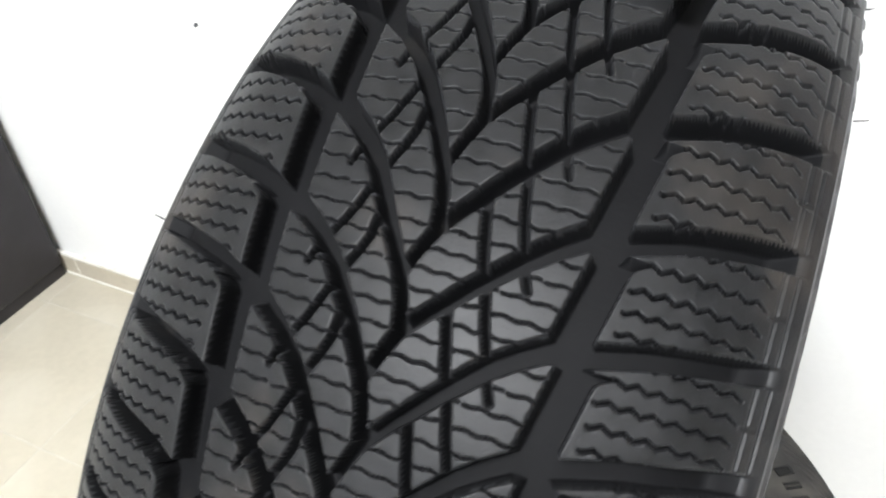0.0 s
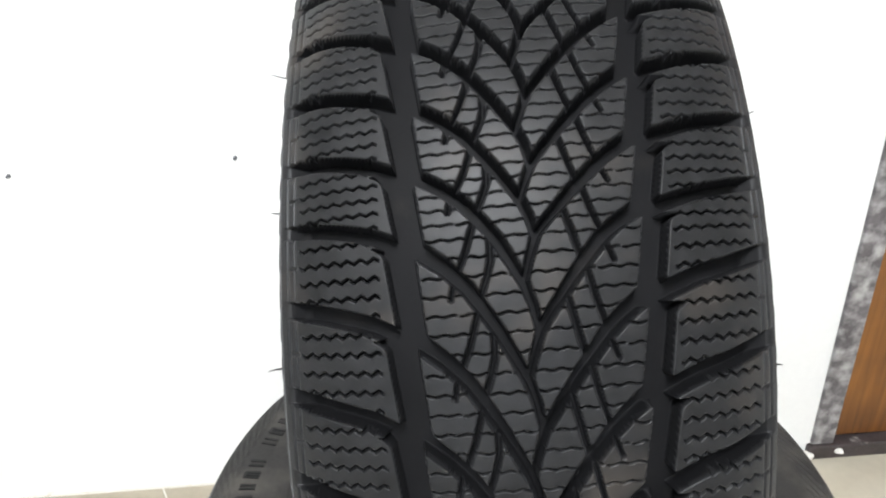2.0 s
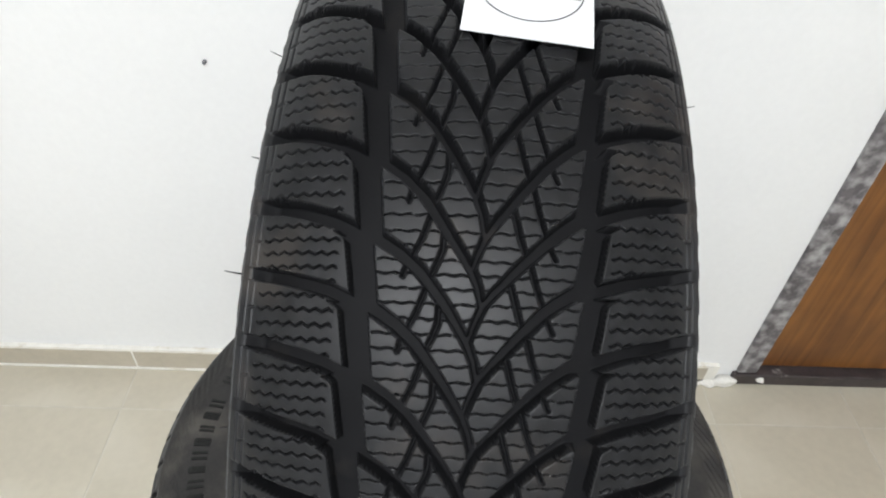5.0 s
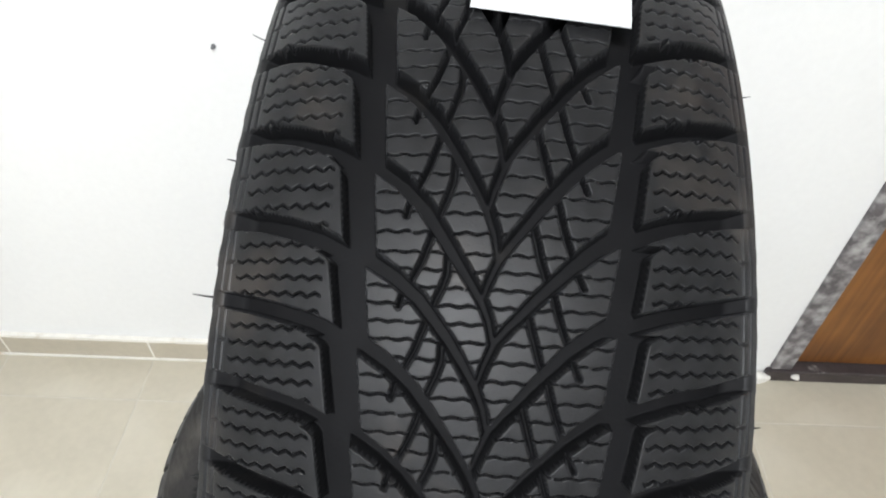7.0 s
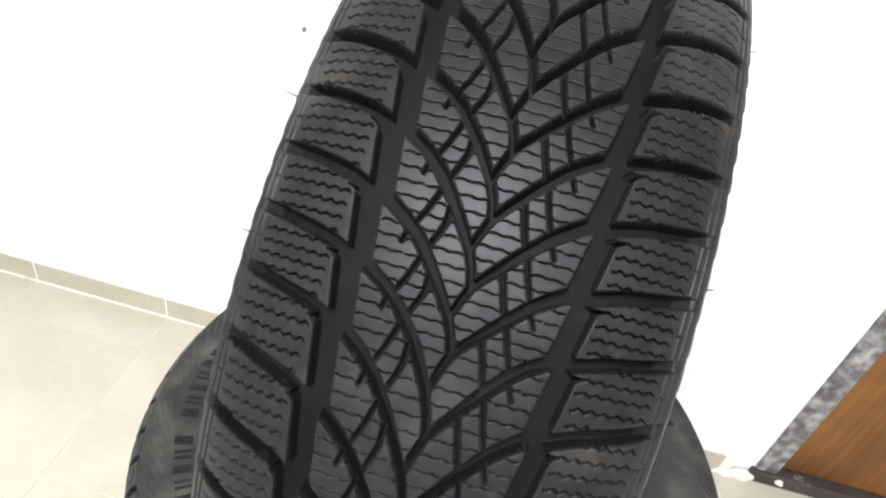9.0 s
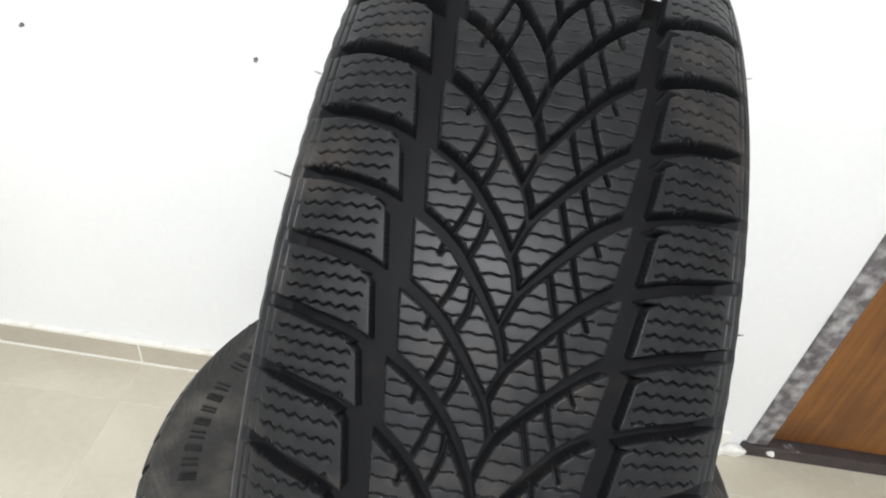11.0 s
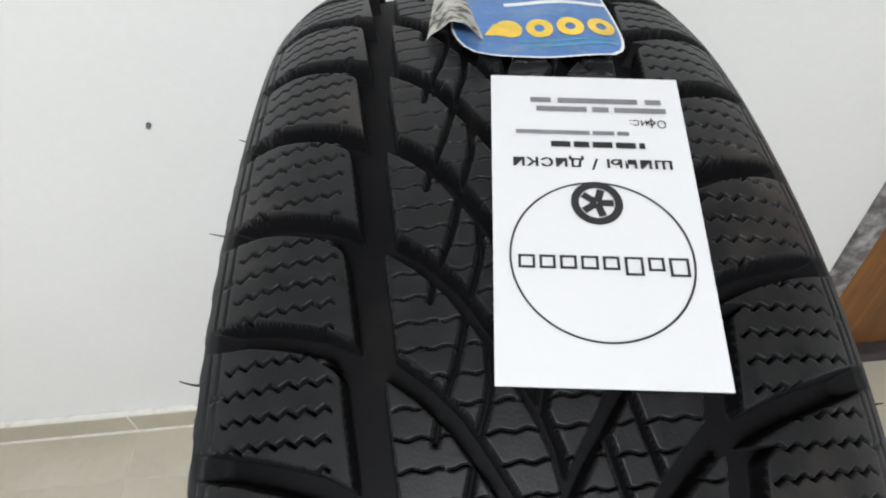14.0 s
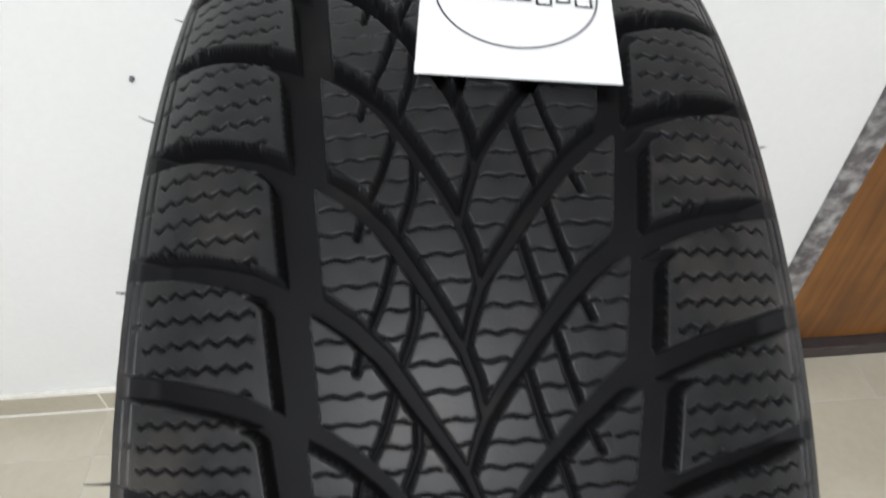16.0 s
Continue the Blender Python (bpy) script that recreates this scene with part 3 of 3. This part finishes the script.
def bend(bm):
    for v in bm.verts:
        v.co.z -= CURVE * v.co.y * v.co.y
    return bm


def flat(x0, x1, y0, y1, z=0.0004, ny=6):
    bm = bmesh.new()
    rows = [[bm.verts.new((x, y0 + (y1 - y0) * j / ny, z)) for x in (x0, x1)] for j in range(ny + 1)]
    for a, b in zip(rows, rows[1:]):
        bm.faces.new((a[0], a[1], b[1], b[0]))
    return bm


bm = box(-CARD_W / 2, CARD_W / 2, -CARD_H / 2, CARD_H / 2, -0.0005, 0.0)
bmesh.ops.subdivide_edges(bm, edges=[e for e in bm.edges if abs(e.verts[0].co.y - e.verts[1].co.y) > 0.05], cuts=16)
part("sheet", bend(bm), PAPER, card)


def ring_mesh(cx, cy, r0, r1, n=96, ex=1.0, z=0.0004):
    bm = bmesh.new()
    vs = [[bm.verts.new((cx + r * ex * math.cos(2 * math.pi * i / n), cy + r * math.sin(2 * math.pi * i / n), z)) for r in (r0, r1)] for i in range(n)]
    for i in range(n):
        a, b = vs[i], vs[(i + 1) % n]
        bm.faces.new((a[0], a[1], b[1], b[0]))
    return bm


# the card's own upright direction: x to the reader's right, y up the page
part("circle", bend(ring_mesh(0, 0.0178, 0.0290, 0.0297)), INK, card)
part("wheel_mark", bend(ring_mesh(0, -0.0034, 0.0060, 0.0087, 48)), INK, card)
for i in range(5):
    a = radians(90 + 72 * i)
    bm = flat(-0.0013, 0.0013, 0.0012, 0.0056, ny=1)
    bmesh.ops.transform(bm, matrix=Matrix.Translation((0, -0.0034, 0)) @ Matrix.Rotation(a, 4, "Z"), verts=bm.verts)
    part("wheel_mark", bend(bm), INK, card)
part("wheel_mark", bend(ring_mesh(0, -0.0034, 0.0002, 0.0021, 24)), INK, card)


def words(text, x, y, height, material, bold=0.0, wide=0.0):
    cu = bpy.data.curves.new("words", "FONT")
    cu.body, cu.size, cu.align_x, cu.align_y, cu.offset = text, height * 1.38, "CENTER", "CENTER", bold
    ob = bpy.data.objects.new("words", cu)
    me = bpy.data.meshes.new_from_object(ob)
    bpy.data.objects.remove(ob)
    span = max(v.co.x for v in me.vertices) - min(v.co.x for v in me.vertices)
    for v in me.vertices:
        v.co = (v.co.x * (wide / span if wide else 1.0) + x, v.co.y + y, 0.0004 - CURVE * (v.co.y + y) ** 2)
    mesh_object("lettering", me, material, card)


words("шины / диски", 0.0, -0.0199, 0.0050, INK, 0.00008, 0.055)
words("О", -0.0262, -0.0389, 0.0036, INK)
part("lettering", bend(ring_mesh(-0.0226, -0.0392, 0.0007, 0.0012, 20, 1.25)), INK, card)
part("lettering", bend(flat(-0.0229, -0.0223, -0.0413, -0.0368, 0.00045)), INK, card)
words("ис:", -0.0180, -0.0389, 0.0036, INK)


def bar_line(y, h, spans, material, label=""):
    for a, b in spans:
        part("print_bar", bend(flat(a, b, y - h / 2, y + h / 2, ny=1)), material, card)


# brand word inside the circle: outlined blocks
for i, (a, b) in enumerate(((-0.0245, -0.0188), (-0.0175, -0.0128), (-0.0115, -0.0062), (-0.0048, 0.0), (0.0012, 0.0062), (0.0074, 0.0122), (0.0134, 0.0180), (0.0192, 0.0240))):
    a, b = a * 1.12, b * 1.12
    top = 0.0068 if i in (0, 2) else 0.0050
    y0, t = 0.0172, 0.0009
    for bm in (flat(a, b, y0, y0 + t, ny=1), flat(a, b, y0 + top - t, y0 + top, ny=1), flat(a, a + t, y0 + t, y0 + top - t, ny=1), flat(b - t, b, y0 + t, y0 + top - t, ny=1)):
        part("print_bar", bend(bm), INK, card)
bar_line(-0.0283, 0.0026, ((-0.0190, -0.0170), (-0.0158, -0.0088), (-0.0076, -0.0006), (0.0006, 0.0060), (0.0072, 0.0140)), INK)
bar_line(-0.0337, 0.0018, ((-0.0140, -0.0098), (-0.0088, -0.0010), (0.0000, 0.0262)), GREY_INK)
bar_line(-0.0448, 0.0024, ((-0.0286, -0.0098), (-0.0078, -0.0018), (0.0002, 0.0185)), GREY_INK)
bar_line(-0.0490, 0.0024, ((-0.0272, -0.0214), (-0.0186, 0.0105), (0.0130, 0.0205)), GREY_INK)

# ------------------------------------------------------------------ worn maker's label on the crown
label = tagged(new("tyre_label"), "worn blue and yellow paper label peeling off the tyre tread", "label")
label.matrix_world = TYRE_POSE


def on_crown(x, s, lift):
    """A point x mm across and at angle s degrees on the crown, lifted by some mm."""
    r = RADIUS + (lift - 0.6 * float(crown(np.float64(x)))) / 1000
    th = radians(s)
    r += float(oval(th, OVAL))
    return (x / 1000, -r * math.cos(th), r * math.sin(th))


LX0, LX1, LS0, LS1 = -12.0, 51.0, 105.8, 133.0


def peel(x, s):
    """Lift in mm: the lower corner towards minus x curls up."""
    u = (x - LX0) / (LX1 - LX0)
    v = (s - LS0) / (LS1 - LS0)
    d = max(0.0, 0.30 - u - 0.75 * v)
    return 0.9 + 0.6 * math.sin(u * 9 + v * 5) + 60 * d * d + 1.5 * max(0, 0.12 - v) / 0.12


def corner(v, span, r=0.16):
    """How far a rounded corner draws the edge in, in mm, at height v of the label."""
    e = max(0.0, 1 - min(v, 1 - v) / r)
    return span * (1 - math.sqrt(max(0.0, 1 - e * e)))


def label_patch(name, x0, x1, s0, s1, material, up=0.0, nx=30, ns=30, skew=0.0, rounded=0.0):
    bm = bmesh.new()
    rows = []
    for j in range(ns + 1):
        s = s0 + (s1 - s0) * j / ns
        c = corner(j / ns, rounded) if rounded else 0.0
        xs = [x0 + c + (x1 - x0 - 2 * c) * i / nx for i in range(nx + 1)]
        rows.append([bm.verts.new(on_crown(x + skew * j / ns, s, peel(x, s) + up)) for x in xs])
    for a, b in zip(rows, rows[1:]):
        for i in range(nx):
            bm.faces.new((a[i], a[i + 1], b[i + 1], b[i]))
    return part(name, bm, material, label, smooth=True)


label_patch("paper", LX0, LX1, LS0, LS1, LABEL_WHITE, rounded=7.0, ns=48)
label_patch("print", LX0 + 0.9, LX1 - 0.9, LS0 + 0.18, LS1 - 0.18, BLUE, 0.12, rounded=7.0, ns=48)
label_patch("stripe", LX0 + 22, LX1 - 1, LS0 + 8.2, LS0 + 8.8, LABEL_WHITE, 0.25, 20, 2)
label_patch("stripe", LX0 + 22, LX1 - 1, LS0 + 9.8, LS0 + 15.5, LABEL_WHITE, 0.25, 20, 8)
label_patch("stripe", LX0 + 24, LX1 - 4, LS0 + 1.5, LS0 + 1.75, TEAL, 0.25, 20, 1)
label_patch("stripe", LX0 + 24, LX1 - 4, LS0 + 2.3, LS0 + 2.5, TEAL, 0.25, 20, 1)
# yellow brand band as plain rounded rings
for cx in (LX1 - 7, LX1 - 18.5, LX1 - 30, LX1 - 41.5):
    bm = bmesh.new()
    vs = []
    n = 28
    for i in range(n):
        a = 2 * math.pi * i / n
        row = []
        for rx, rs in ((1.9, 0.5), (5.0, 1.35)):
            x, s = cx + rx * math.cos(a), LS0 + 4.3 + rs * math.sin(a)
            row.append(bm.verts.new(on_crown(x, s, peel(x, s) + 0.35)))
        vs.append(row)
    for i in range(n):
        a, b = vs[i], vs[(i + 1) % n]
        bm.faces.new((a[0], a[1], b[1], b[0]))
    part("brand_shape", bm, YELLOW, label)
label_patch("brand_shape", LX0 + 12, LX0 + 22, LS0 + 3.2, LS0 + 4.8, YELLOW, 0.35, 6, 4, skew=4)
# the torn, curled backing
bm = bmesh.new()
rows = []
for j in range(15):
    v = j / 14
    row = []
    for i in range(13):
        u = i / 12
        x = LX0 - 9 + u * (20 - 13 * v) + 6 * v
        s = LS0 + 3.0 + 12 * v - 1.5 * u
        lift = 2.0 + 8.0 * math.sin(u * math.pi * 0.9) * (1 - v) + 1.2 * noise.noise((u * 5, v * 6, 0.3))
        row.append(bm.verts.new(on_crown(x, s, lift)))
    rows.append(row)
for a, b in zip(rows, rows[1:]):
    for i in range(12):
        bm.faces.new((a[i], a[i + 1], b[i + 1], b[i]))
part("curled_backing", bm, BACKING, label, "grey torn paper backing", smooth=True)

# ------------------------------------------------------------------ floor and plinth tiles
floor = structure(part("floor", box(WEST - WT, EAST + WT, SOUTH - WT, WALL_Y + WT, -0.08, -0.0007), GROUT), "beige glossy ceramic tile floor with pale joints", "floor")
TS, JX, JY = 0.295, -0.603, 0.075
tile_mesh = None
for i in range(-6, 11):
    for j in range(-11, 3):
        x0, y0 = JX + i * TS, JY + j * TS
        x1, y1 = min(x0 + TS, EAST) - 0.0014, min(y0 + TS, WALL_Y) - 0.0014
        x0, y0 = max(x0, WEST) + 0.0014, max(y0, SOUTH) + 0.0014
        if x1 - x0 < 0.01 or y1 - y0 < 0.01:
            continue
        full = abs(x1 - x0 - TS + 0.0028) < 1e-4 and abs(y1 - y0 - TS + 0.0028) < 1e-4
        w, h = x1 - x0, y1 - y0
        if full and tile_mesh:
            ob = new("floor_tile", tile_mesh)
        else:
            ob = part("floor_tile", box(-w / 2, w / 2, -h / 2, h / 2, -0.008, 0.0, 0.0005, 1), TILE)
            if full:
                tile_mesh = ob.data
        ob.location = ((x0 + x1) / 2, (y0 + y1) / 2, 0)
        ob.parent = floor
base = structure(part("baseboard", box(WEST, DOOR_L - 0.05, WALL_Y - 0.0108, WALL_Y - 0.001, 0.0, 0.0585), WHITE_GROUT), "beige ceramic plinth tiles with white grout joints", "baseboard")
x = JX - 6 * TS
while x < DOOR_L - 0.06:
    a, b = max(x, WEST) + 0.002, min(x + TS, DOOR_L - 0.055) - 0.002
    if b - a > 0.02:
        part("plinth_tile", box(a, b, WALL_Y - 0.0118, WALL_Y - 0.0045, 0.003, 0.052, 0.0006, 1), PLINTH, base)
    x += TS
structure(part("trim", box(WEST, DOOR_L - 0.05, WALL_Y - 0.016, WALL_Y - 0.0125, 0.0004, 0.004), WHITE_GROUT), "white grout line along the plinth", "trim")
